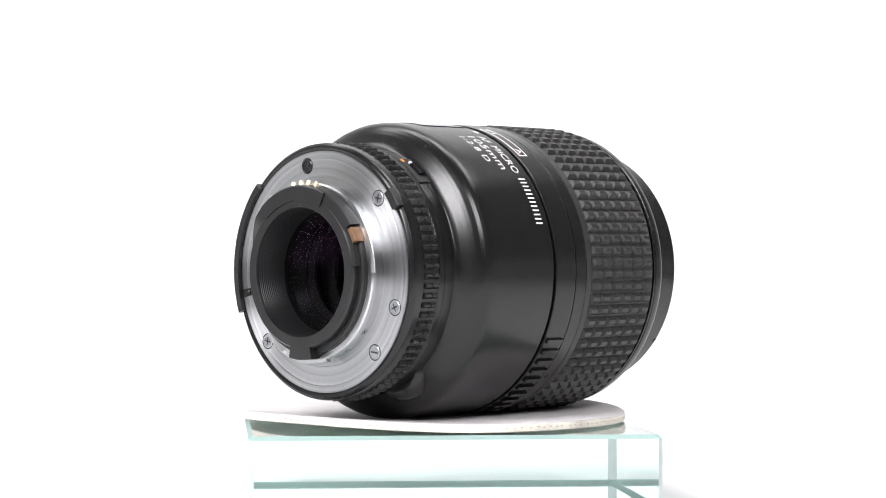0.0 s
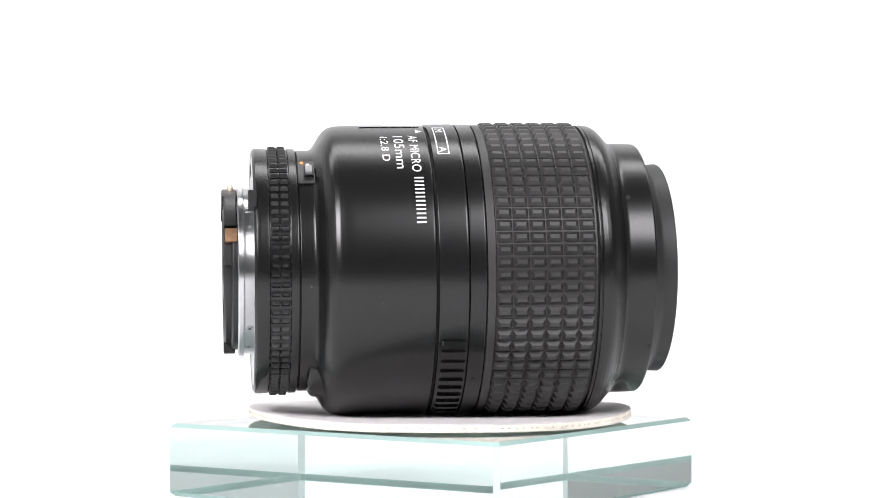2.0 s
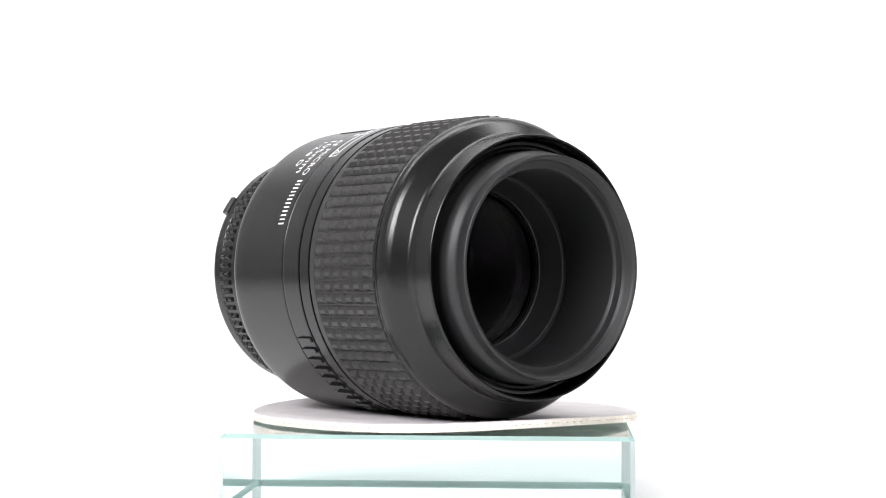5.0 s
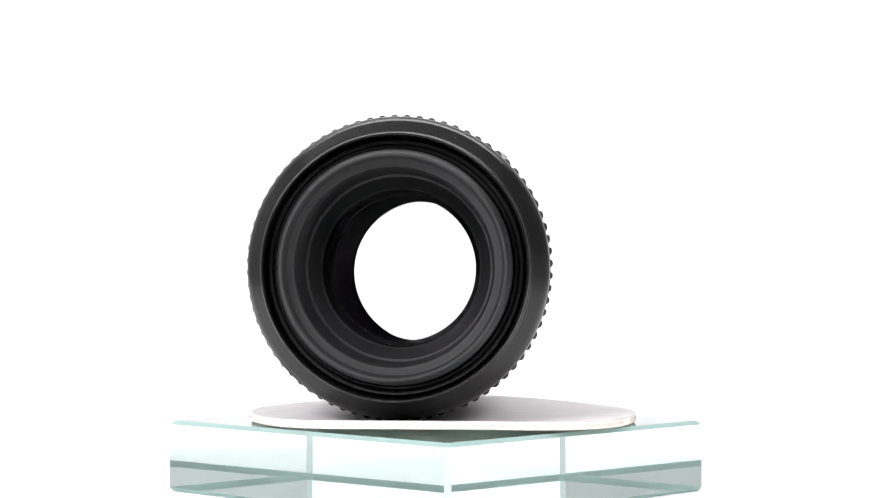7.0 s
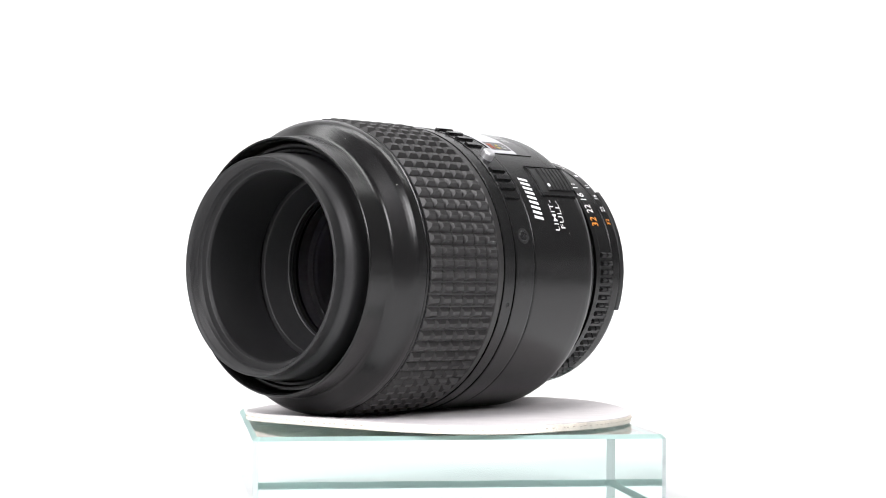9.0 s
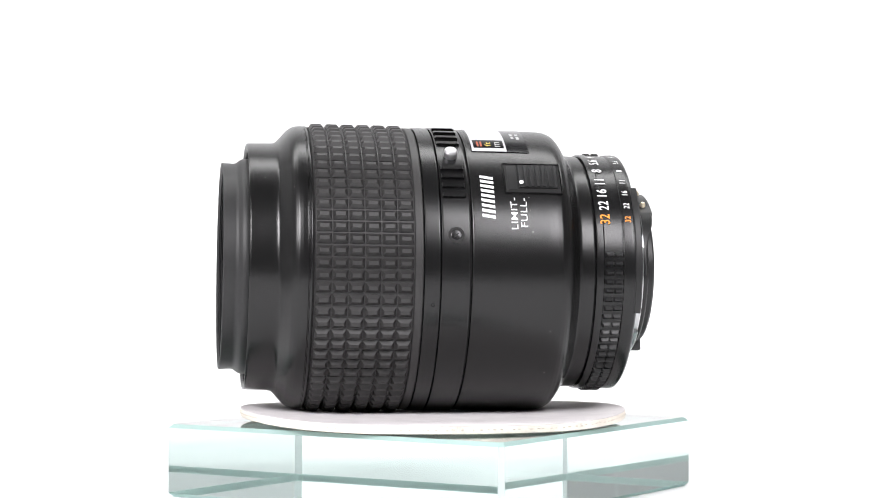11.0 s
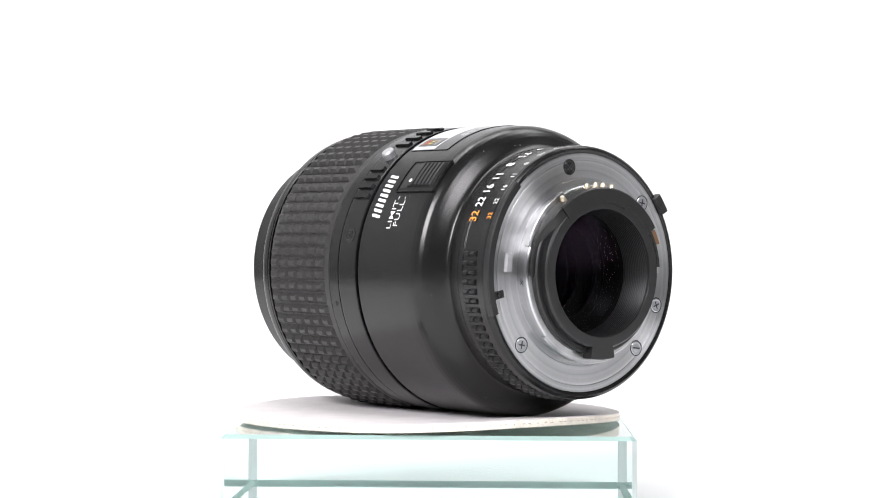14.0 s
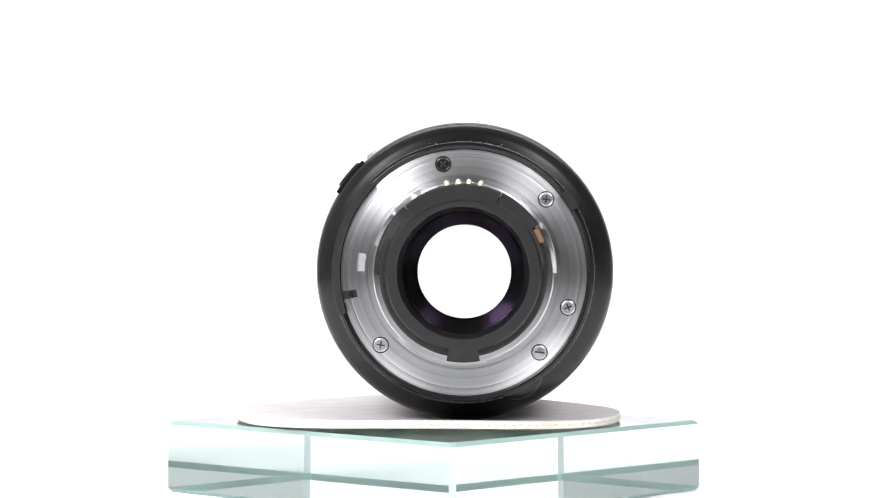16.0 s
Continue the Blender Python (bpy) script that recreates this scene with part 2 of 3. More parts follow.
def lettering(name, body, parent, mat, a, g0, r, cap, width, label="", bold=0.0):
    """Words round the barrel: they begin at angle g0 and read towards greater angles, with their tops to the front. width in degrees."""
    curve = bpy.data.curves.new("words", "FONT")
    curve.body, curve.size, curve.offset, curve.extrude, curve.space_character = body, 1.0, bold, 0.0, 1.06
    tmp = new("words", curve)
    tmp_mesh = bpy.data.meshes.new_from_object(tmp.evaluated_get(bpy.context.evaluated_depsgraph_get()))
    bpy.data.objects.remove(tmp)
    co = np.array([v.co[:] for v in tmp_mesh.vertices])
    lo, hi = co.min(0), co.max(0)
    bm = bmesh.new()
    bm.from_mesh(tmp_mesh)
    bpy.data.meshes.remove(tmp_mesh)
    long_edges = [e for e in bm.edges if e.calc_length() > 0.3]
    bmesh.ops.subdivide_edges(bm, edges=long_edges, cuts=2)
    for v in bm.verts:
        g = radians(g0 + width * (v.co.x - lo[0]) / (hi[0] - lo[0]))
        t = a + cap * (v.co.y - lo[1]) / (hi[1] - lo[1])
        v.co = (t, (r + 0.03) * math.cos(g), (r + 0.03) * math.sin(g))
    return part(name, bm, mat, parent, label)


def bars(name, parent, mat, a, g0, r, cap, width, widths, slant=0.0, label="", gap=0.28):
    """Plain upright bars in the place of a maker's word."""
    total = sum(widths) + gap * (len(widths) - 1)
    x = 0.0
    for w in widths:
        bm, vs = bmesh.new(), []
        for u, v in ((x, 0), (x + w, 0), (x + w, 1), (x, 1)):
            g = radians(g0 + width * (u + slant * v) / total)
            vs.append((a + cap * v, r * math.cos(g), r * math.sin(g)))
        low = [bm.verts.new(p) for p in vs]
        top = [bm.verts.new((p[0], p[1] * (1 + 0.05 / r), p[2] * (1 + 0.05 / r))) for p in vs]
        bm.faces.new(top)
        for i in range(4):
            bm.faces.new((low[i], low[(i + 1) % 4], top[(i + 1) % 4], top[i]))
        x += w + gap
        part(name, bm, mat, parent, label)


def screw_mesh(name, radius, mat):
    """A flat-headed screw with a raised rim; z is out of the head."""
    bm = bmesh.new()
    n = 28
    prof = [(radius * 1.0, -0.3), (radius * 1.0, 0.1), (radius * 0.94, 0.2), (radius * 0.84, 0.25), (radius * 0.78, 0.2), (radius * 0.6, 0.22), (radius * 0.25, 0.25)]
    rings = [[bm.verts.new((r * math.cos(2 * math.pi * i / n), r * math.sin(2 * math.pi * i / n), z)) for i in range(n)] for r, z in prof]
    for p, q in zip(rings, rings[1:]):
        for i in range(n):
            bm.faces.new((p[i], p[(i + 1) % n], q[(i + 1) % n], q[i]))
    bm.faces.new(rings[-1])
    return finish(name, bm, mat)


# Dark bars just proud of the head, coloured as the shade in its cut.
def cross_mesh(name, radius, mat, slots):
    bm = bmesh.new()
    for k in range(slots):
        m = pose(0, 0, 0, 0, 0, 40 + 90 * k) @ Matrix.Diagonal((radius * 1.1, radius * 0.2, 0.3, 1))
        bmesh.ops.create_cube(bm, size=1.0, matrix=Matrix.Translation((0, 0, 0.12)) @ m)
    return finish(name, bm, mat)


# ---- the table, the backdrop and the room ----
def box_bm(x0, x1, y0, y1, z0, z1, bevel=0.0):
    bm = bmesh.new()
    bmesh.ops.create_cube(bm, size=1.0, matrix=Matrix.Translation(((x0 + x1) / 2, (y0 + y1) / 2, (z0 + z1) / 2)) @ Matrix.Diagonal((x1 - x0, y1 - y0, z1 - z0, 1)))
    if bevel:
        bmesh.ops.bevel(bm, geom=bm.edges, offset=bevel, segments=2, profile=0.5, affect="EDGES", clamp_overlap=True)
    return bm


table = tagged(new("table_top", finish("table_top", box_bm(-530, 530, -420, 850, -31, -1.2, 3), TABLE)), "white studio table top under the backdrop paper", "table", kind="structure")


def sweep():
    """One sheet of backdrop paper: it lies on the table and curves up behind it."""
    bm = bmesh.new()
    line = [(-422, 0.0), (0, 0.0), (560, 0.0)] + [(560 + 320 * math.sin(g), 320 - 320 * math.cos(g)) for g in [math.pi / 2 * i / 20 for i in range(1, 21)]]
    line += [(880, 900), (880, 1450)]
    full = line + [(y + 2 * (i > 2), z - 1) for i, (y, z) in reversed(list(enumerate(line)))]
    rows = [[bm.verts.new((x, y, z)) for y, z in full] for x in (-530, 530)]
    n = len(full)
    for i in range(n):
        bm.faces.new((rows[0][i], rows[1][i], rows[1][(i + 1) % n], rows[0][(i + 1) % n]))
    return bm


tagged(new("backdrop", finish("backdrop", sweep(), PAPER)), "seamless white paper backdrop curving up behind the table", "backdrop", kind="structure")
# Unseen added room; wall tones chosen for reflections in lens and glass.
for name, b, mat in (("wall_left", (-1290, -1250, -1500, 1000, 8, 1500), SIDE), ("wall_right", (1250, 1290, -1500, 1000, 8, 1500), PALE),
                     # added white bands out of view: reflectors that lighten the glass block's sides
                     ("trim_left", (-1250, -1235, -1460, 950, 12, 160), SIDE), ("trim_right", (1235, 1250, -1460, 950, 12, 160), SIDE),
                     # added dark lower walls, unseen, for a thin dark streak in the glass
                     ("wainscot_left", (-1290, -1240, -1460, 960, -800, 8), ROOM), ("wainscot_right", (1240, 1290, -1460, 960, -800, 8), ROOM),
                     ("wall_back", (-1250, 1250, 960, 1000, -800, 1500), PAPER), ("wall_front", (-1250, 1250, -1500, -1460, -800, 1500), ROOM),
                     ("ceiling", (-1290, 1290, -1500, 1000, 1500, 1540), ROOM), ("floor", (-1290, 1290, -1500, 1000, -840, -800), ROOM)):
    tagged(new(name, finish(name, box_bm(*b), mat)), "added unseen plain studio " + name.split("_")[0], name.split("_")[0], kind="structure")


# ---- glass block and pad ----
def turning(name, label, category):
    """A thing on the turntable: its origin lies on the turntable's axis."""
    return tagged(new(name), label, category)


glass_block = turning("glass_block", "thick square pale green clear glass block, polished edges", "glass block")


def glass_bm():
    h, c, e = 49.7, 1.2, 1.0
    bm = bmesh.new()

    def octagon(s, cut):
        return [(s, -s + cut), (s, s - cut), (s - cut, s), (-s + cut, s), (-s, s - cut), (-s, -s + cut), (-s + cut, -s), (s - cut, -s)]
    rings = [[bm.verts.new((x, y, z)) for x, y in octagon(s, cut)] for s, cut, z in
             ((h - e, c * 0.9, 0.05), (h, c, e), (h, c, GLASS_TOP - e), (h - e, c * 0.9, GLASS_TOP))]
    for p, q in zip(rings, rings[1:]):
        for i in range(8):
            bm.faces.new((p[i], p[(i + 1) % 8], q[(i + 1) % 8], q[i]))
    bm.faces.new(rings[0][::-1]), bm.faces.new(rings[-1])
    return bm


block_part = part("block", glass_bm(), BLOCK_GLASS, glass_block, m=pose(0, 0.0003, 0, 0, 0, 6.1), angle=10)
block_part.data.materials.append(PALE_EDGE)
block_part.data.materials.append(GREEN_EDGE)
# Edge tone goes by facing: bevels get the darker green, upright corners the pale.
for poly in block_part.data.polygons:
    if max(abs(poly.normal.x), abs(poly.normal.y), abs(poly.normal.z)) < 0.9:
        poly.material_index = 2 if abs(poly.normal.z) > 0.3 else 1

pad = turning("round_pad", "thin round white fibreboard pad lying on the glass block", "pad")


def pad_lift(x, y):
    """The board is warped: its rim rises a little, most of all at the two ends below the lens's ends."""
    u, v = x * math.cos(PAD_GRAIN) + y * math.sin(PAD_GRAIN), y * math.cos(PAD_GRAIN) - x * math.sin(PAD_GRAIN)
    return 1.5 * (max(0.0, abs(u) - 20) / 30) ** 2 + 0.4 * (max(0.0, abs(v) - 15) / 35) ** 2


PAD_GRAIN = radians(46.3)


def pad_bm(z0, z1, r0):
    bm = bmesh.new()
    n = 160
    rings = []
    inner = [r0 * k / 12 for k in range(1, 12)]
    outline = [(r, z0) for r in inner] + [(r0 - 0.15, z0), (r0, z0 + 0.15), (r0, z1 - 0.1), (r0 - 0.12, z1)] + [(r, z1) for r in reversed(inner)]
    for r, z in outline:
        ring = []
        for i in range(n):
            c, d = math.cos(2 * math.pi * i / n), math.sin(2 * math.pi * i / n)
            e = r + 0.12 * noise.noise((c * 9, d * 9, z)) * (r > r0 - 1)
            ring.append(bm.verts.new((e * c, e * d, z + pad_lift(e * c, e * d))))
        rings.append(ring)
    for p, q in zip(rings, rings[1:]):
        for i in range(n):
            bm.faces.new((p[i], p[(i + 1) % n], q[(i + 1) % n], q[i]))
    bm.faces.new(rings[0][::-1]), bm.faces.new(rings[-1])
    return bm


PAD_AT = pose(-0.0006, 0.0022, 0)
part("core", pad_bm(GLASS_TOP + 0.1, PAD_TOP - 0.25, 50.0), PAD_EDGE, pad, "rough cream cut edge of the board", PAD_AT)
part("facing", pad_bm(PAD_TOP - 0.25, PAD_TOP, 49.95), PAD, pad, "white fibrous top sheet", PAD_AT)

flutes = bmesh.new()
for i in range(150):
    c = 360 * (i + 0.9 * noise.noise((i * 1.7, 0, 0))) / 150
    g, w = radians(c), radians(0.35 + 0.35 * noise.noise((i * 2.3, 4, 0)))
    ends = [(math.cos(g + s * w), math.sin(g + s * w)) for s in (-1, 1)]
    z = GLASS_TOP + 1.0 + 0.2 * noise.noise((i * 0.9, 8, 0)) + pad_lift(50 * math.cos(g), 50 * math.sin(g))
    quad = [[flutes.verts.new((r * x, r * y, z + h)) for r, h in ((49.6, 0), (50.08, 0), (50.08, 0.22), (49.6, 0.22))] for x, y in ends]
    for k in range(4):
        flutes.faces.new((quad[0][k], quad[0][(k + 1) % 4], quad[1][(k + 1) % 4], quad[1][k]))
    flutes.faces.new(quad[0][::-1]), flutes.faces.new(quad[1])
tagged(part("core_line", flutes, FLUTE, pad, "broken brown line in the cut edge", PAD_AT), kind="stuff")

# ---- the camera lens ----
lens = turning("camera_lens", "black macro camera lens lying on its side on a white pad", "camera lens")
AXIS = pose(-0.02779, -0.04019, 0.05735, 0, -0.7, 46.32)


def lp(name, bm, mat, label="", angle=32):
    return part(name, bm, mat, lens, label, AXIS, angle)


barrel = lp("barrel", lathe([(10.95, 28.5), (10.95, 30.65), (14.0, 30.72), (14.6, 30.85), (15.1, 31.25), (15.6, 31.95), (16.2, 32.95), (16.8, 34.0), (17.5, 35.0), (18.3, 35.85), (19.2, 36.42), (20.2, 36.76), (21.4, 36.92), (23.5, 36.99), (42.9, 37.05), (43.3, 36.8), (43.3, 28.5)], 192, 0.15), BLACK, "satin black barrel that flares out from the mount")
lp("inner_sleeve", lathe([(9.5, 17.6), (9.5, 28.6), (56, 28.6), (56, 36.2), (84, 36.2), (84, 27.4), (66, 27.4), (66, 17.6)], 96, 0), BLACK_DEEP)

# rear mount
aperture_ring = lp("aperture_ring", lathe([(-0.1, 29.5), (-0.3, 30.4), (0.3, 31.15), (1.2, 31.25), (3.4, 31.15), (3.6, 30.9), (8.5, 30.9), (8.7, 31.15), (10.5, 31.1), (10.5, 29.0), (1.0, 29.0), (1.0, 29.5)], 192, 0.1), BLACK_RING, "black aperture ring with two rows of teeth and numbers")
lp("ring_gap", lathe([(10.3, 28.6), (10.3, 30.0), (11.2, 30.0), (11.2, 28.6)], 128, 0), GROOVE)
mount_plate = lp("mount_plate", lathe([(0.0, 18.0), (0.0, 22.9), (-0.12, 23.0), (-0.12, 27.55), (0.02, 27.6), (0.02, 27.72), (-0.12, 27.77), (-0.12, 29.35), (2.0, 29.35), (2.0, 18.0)], 160, 0.05), ALU, "turned bright metal mount plate")
bayonet = lp("bayonet", lathe([(0.6, 19.4), (-3.7, 19.4), (-4.0, 19.6), (-4.0, 21.2), (-3.7, 21.5), (-2.6, 21.5), (-2.4, 21.1), (0.6, 21.1)], 160, 0.08), BRIGHT_ALU, "bright metal bayonet collar")
for g0, g1 in ((17, 62), (128, 180), (255, 315)):
    part("bayonet_lug", patch(-4.0, -2.5, g0, g1, 21.0, 22.2, 0.2), BRIGHT_ALU, bayonet)
rear_tube = lp("rear_tube", lathe([(-7.5, 15.6), (-7.5, 18.0), (-7.0, 18.5), (1.5, 18.5), (1.5, 14.7)] + [(1.5 - 0.28 * i, 14.7 + 0.026 * i + (0.13 if i % 2 else 0)) for i in range(1, 31)], 128, 0.03), BLACK_MATT, "black ribbed rear tube")


def ramp_bm(g0, g1, r0, r1):
    """A lug bent round the axis whose rear face slopes back towards the contact block."""
    bm, rows, n = bmesh.new(), [], 24
    for i in range(n + 1):
        g = g0 + (g1 - g0) * i / n
        k = min(1.0, max(0.0, (g - 14) / (g1 - 18)))
        a = -4.9 - 2.5 * k * k * (3 - 2 * k)
        c, d = math.cos(radians(g)), math.sin(radians(g))
        rows.append([bm.verts.new((x, r * c, r * d)) for x, r in ((a, r0), (a, r1 - 0.3), (a + 0.25, r1), (-4.2, r1), (-4.2, r0))])
    for p, q in zip(rows, rows[1:]):
        for i in range(5):
            bm.faces.new((p[i], p[(i + 1) % 5], q[(i + 1) % 5], q[i]))
    bm.faces.new(rows[0]), bm.faces.new(rows[-1][::-1])
    return bm


part("ramped_lug", ramp_bm(-2, 48.3, 17.9, 21.0), BLACK_MATT, rear_tube, "black lug with a sloping rear face")
for b in ((-7.4, -4.2, 115.9, 147.0, 17.9, 21.0, 0.3), (-7.5, -4.6, 259.1, 280.5, 17.9, 21.05, 0.2)):
    part("tube_lug", patch(*b), BLACK_MATT, rear_tube)
part("tube_collar", lathe([(-5.6, 18.2), (-5.6, 19.6), (-5.2, 19.95), (-3.5, 19.95), (-3.5, 18.2)], 128, 0.08), BLACK_MATT, rear_tube)
contact_block = lp("contact_block", patch(-7.8, -4.0, 48.7, 115.5, 17.2, 20.9, 0.35), BLACK_MATT, "black contact block with gold pins")
pin_mesh = finish("contact_pin", disc_solid([(0, 0), (0, 0.78), (0.8, 0.74), (1.3, 0.5), (1.55, 0.0)], 20), BRASS)
for g in (79.2, 86.7, 93.5, 101.1, 56.5):
    part("contact_pin", pin_mesh, BRASS, contact_block, m=on_barrel(-5.6, g, 20.7) @ pose(0, 0, 0, 0, -90))
lp("copper_lever", patch(-7.2, -4.2, 148.6, 158.8, 19.3, 20.5, 0.1), COPPER, "small copper coloured lever")
lp("lever_slot", patch(-7.3, -4.1, 147.2, 175.3, 18.4, 19.2), GROOVE)
screws = screw_mesh("mount_screw", 1.75, STEEL)
dark_screw = screw_mesh("mount_screw", 1.75, JET_SCREW)
cross, slot = cross_mesh("cross_cut", 1.75, CUT_STEEL, 2), cross_mesh("slot_cut", 2.1, CUT_STEEL, 1)
# Flat dark ring round a screw, in place of the shade in its recess.
recess = finish("screw_recess", lathe([(0, 1.7), (0.05, 1.7), (0.05, 1.98), (0, 1.98)], 32, 0), GROOVE)
for g, head, cut in ((198.3, screws, cross), (226.2, screws, slot), (318.6, screws, cross), (79.2, dark_screw, cross), (138.3, screws, cross)):
    s = part("mount_screw", head, STEEL, mount_plate, m=on_rear(-0.04, g, 26.25))
    part("cross_cut", cut, GROOVE, s)
    part("screw_recess", recess, GROOVE, mount_plate, m=on_rear(-0.1, g, 26.25) @ pose(0, 0, 0, 0, -90))
small, small_cut = screw_mesh("collar_screw", 1.05, STEEL), cross_mesh("cross_cut", 1.05, CUT_STEEL, 2)
for a, g in ((-1.6, -6.5), (-1.6, 134.0), (-1.2, 222.0), (-1.2, 243.0)):
    s = part("collar_screw", small, STEEL, bayonet, m=on_barrel(a, g, 21.0))
    part("cross_cut", small_cut, GROOVE, s)
# The slot is a raised dark patch: its shade is in the colour.
part("locating_slot", patch(-0.2, 0.3, 346.9, 350.9, 25.9, 29.5), GROOVE, mount_plate)
part("slot_pin", disc_solid([(0, 0), (0, 0.75), (0.3, 0.75), (0.5, 0.5), (0.5, 0)], 20), BLACK_SCREW, mount_plate, "small dark pin in the slot", on_rear(-0.15, 348.9, 27.2) @ pose(0, 0, 0, 0, -90))
part("stop_pin", patch(-0.8, 0.5, 0.5, 10.5, 23.5, 25.5, 0.5), PEARL_STEEL, mount_plate, "satin steel stop pin")
part("ring_tab", patch(-1.3, 0.6, 340.6, 404.0, 29.5, 31.4, 0.3), BLACK_MATT, aperture_ring, "raised black tab")
part("ring_nub", patch(-1.6, 0.6, 141.2, 150.2, 29.5, 31.75, 0.3), BLACK_MATT, aperture_ring)
tooth = finish("tooth", frustum(2.1, 1.45, 1.6, 0.35, 0.8), BLACK_MATT, 20)
tooth_rib = finish("tooth_rib", frustum(0.4, 0.7, 0.3, 0.4, 0.5), BLACK_MATT, 20)
for i in range(66):
    for a in (4.85, 7.2):
        part("tooth", tooth, BLACK_MATT, aperture_ring, m=on_barrel(a, 92.8 + 4.237 * i, 30.9))
    part("tooth_rib", tooth_rib, BLACK_MATT, aperture_ring, m=on_barrel(6.02, 92.8 + 4.237 * i, 30.9))
for word, c, w, ink in (("32", 25.7, 5.2, ORANGE_INK), ("22", 33.0, 5.1, WHITE_INK), ("16", 40.7, 4.6, WHITE_INK), ("11", 48.3, 3.5, WHITE_INK), ("8", 57.3, 2.8, WHITE_INK), ("5.6", 67.0, 6.0, WHITE_INK), ("4", 75.8, 3.0, WHITE_INK), ("2.8", 88.0, 6.5, WHITE_INK)):
    lettering("lettering", word, aperture_ring, ink, 6.75, c - w / 2, 31.15, 2.6, w, bold=0.014)
    lettering("lettering", word, aperture_ring, ink, 1.35, c - w * 0.3, 31.25, 1.5, w * 0.6, bold=0.01)

# lock beside the aperture ring
lock = lp("aperture_lock", patch(10.7, 15.2, 118.9, 136.2, 29.8, 31.1, 0.2), BLACK_MATT, "small black lock slider with orange dot")
part("slider", patch(12.3, 14.7, 124.4, 132.0, 30.6, 31.8, 0.35), GLOSS_BLACK, lock)
part("dot", patch(12.9, 13.8, 122.5, 124.3, 30.9, 31.5, 0.1), WHITE_INK, lock)
part("dot", patch(11.5, 12.3, 119.5, 121.7, 30.6, 31.2, 0.1), ORANGE_INK, lock, "orange index dot")


def bulge_bm():
    """A round-ended housing that stands out between the neck and the shoulder."""
    bm, n = bmesh.new(), 48
    outline = [(12.9, 0.0), (12.9, 5.4), (13.05, 6.2), (13.5, 6.9), (14.2, 7.3), (15.0, 7.4), (20.0, 7.4), (20.0, 0.0)]
    rings = [[bm.verts.new((a, r * math.cos(2 * math.pi * i / n), 27.1 + r * math.sin(2 * math.pi * i / n))) for i in range(n)] for a, r in outline[1:-1]]
    for p, q in zip(rings, rings[1:]):
        for i in range(n):
            bm.faces.new((p[i], p[(i + 1) % n], q[(i + 1) % n], q[i]))
    bm.faces.new(rings[0][::-1]), bm.faces.new(rings[-1])
    bm.transform(pose(0, 0, 0, 243 - 90))
    return bm


part("housing_bulge", bulge_bm(), BLACK, barrel, angle=50)
part("index_dot", disc_solid([(0, 0), (0, 0.55), (0.1, 0.5), (0.1, 0)], 20), WHITE_INK, barrel, "white index dot", on_barrel(12.2, 86.0, 30.68) @ pose(0, 0, 0, 0, -90))

lettering("lettering", "AF MICRO", barrel, WHITE_INK, 38.4, 115.2, 37.05, 2.25, 24.3, "white lettering")
bars("maker_mark", barrel, WHITE_INK, 38.65, 142.3, 37.03, 2.28, 19.8, (0.2,) * 12, label="white plain bars of a maker's mark", gap=0.36)
lettering("lettering", "105mm", barrel, WHITE_INK, 34.65, 115.7, 37.03, 2.45, 22.1)
lettering("lettering", "1:2.8 D", barrel, WHITE_INK, 31.35, 116.2, 37.0, 1.9, 17.4)
lettering("lettering", "LIMIT-", barrel, WHITE_INK, 31.7, 16.2, 37.02, 1.65, 13.4, bold=0.002)
lettering("lettering", "FULL-", barrel, WHITE_INK, 29.2, 17.2, 37.0, 1.7, 12.3, bold=0.002)
lettering("lettering", "MADE", barrel, WHITE_INK, 21.2, 247.6, 36.85, 1.2, 5.5)
bars("maker_mark", barrel, WHITE_INK, 37.3, 20.3, 37.03, 3.35, 19.0, (0.44,) * 9, 0.3, "bold white plain bars of a maker's mark", 0.34)


def triangle_bm():
    bm = bmesh.new()
    vs = [bm.verts.new((a, 37.1 * math.cos(radians(g)), 37.1 * math.sin(radians(g)))) for a, g in ((40.7, 108.2), (40.7, 112.2), (42.4, 110.2))]
    bm.faces.new(vs)
    return bm


part("index_mark", triangle_bm(), WHITE_INK, barrel)

# focus limit switch
switch = lp("limit_switch", patch(20.0, 34.3, 32.0, 46.5, 36.6, 37.15, 0.15), BLACK_MATT, "black sliding limit switch with a white dot")
# This sheet lies on the panel; its black stands for the slot's shade.
part("recess", patch(20.25, 34.05, 32.4, 46.1, 36.9, 37.19), GROOVE, switch, "dark inlay in place of the slot's shade")
part("stop_plate", patch(30.9, 33.6, 33.2, 45.4, 36.9, 37.3, 0.1), BLACK_MATT, switch)
slider = part("slider", patch(20.6, 30.9, 33.9, 45.3, 36.8, 37.7, 0.25), BLACK_MATT, switch)
for i in range(6):
    part("slider_rib", patch(20.9 + 1.5 * i, 21.9 + 1.5 * i, 34.2, 45.0, 37.5, 38.0, 0.12), BLACK_MATT, slider)
part("dot", disc_solid([(0, 0), (0, 0.55), (0.12, 0.55), (0.12, 0)], 20), WHITE_INK, slider, "white dot", on_barrel(30.2, 36.3, 37.7) @ pose(0, 0, 0, 0, -90))
for b in ((19.75, 20.05, 31.7, 46.8), (34.25, 34.55, 31.7, 46.8), (19.75, 34.55, 31.5, 31.9), (19.75, 34.55, 46.6, 47.0)):
    part("switch_rim", patch(*b, 36.8, 37.42, 0.12), BLACK, switch)

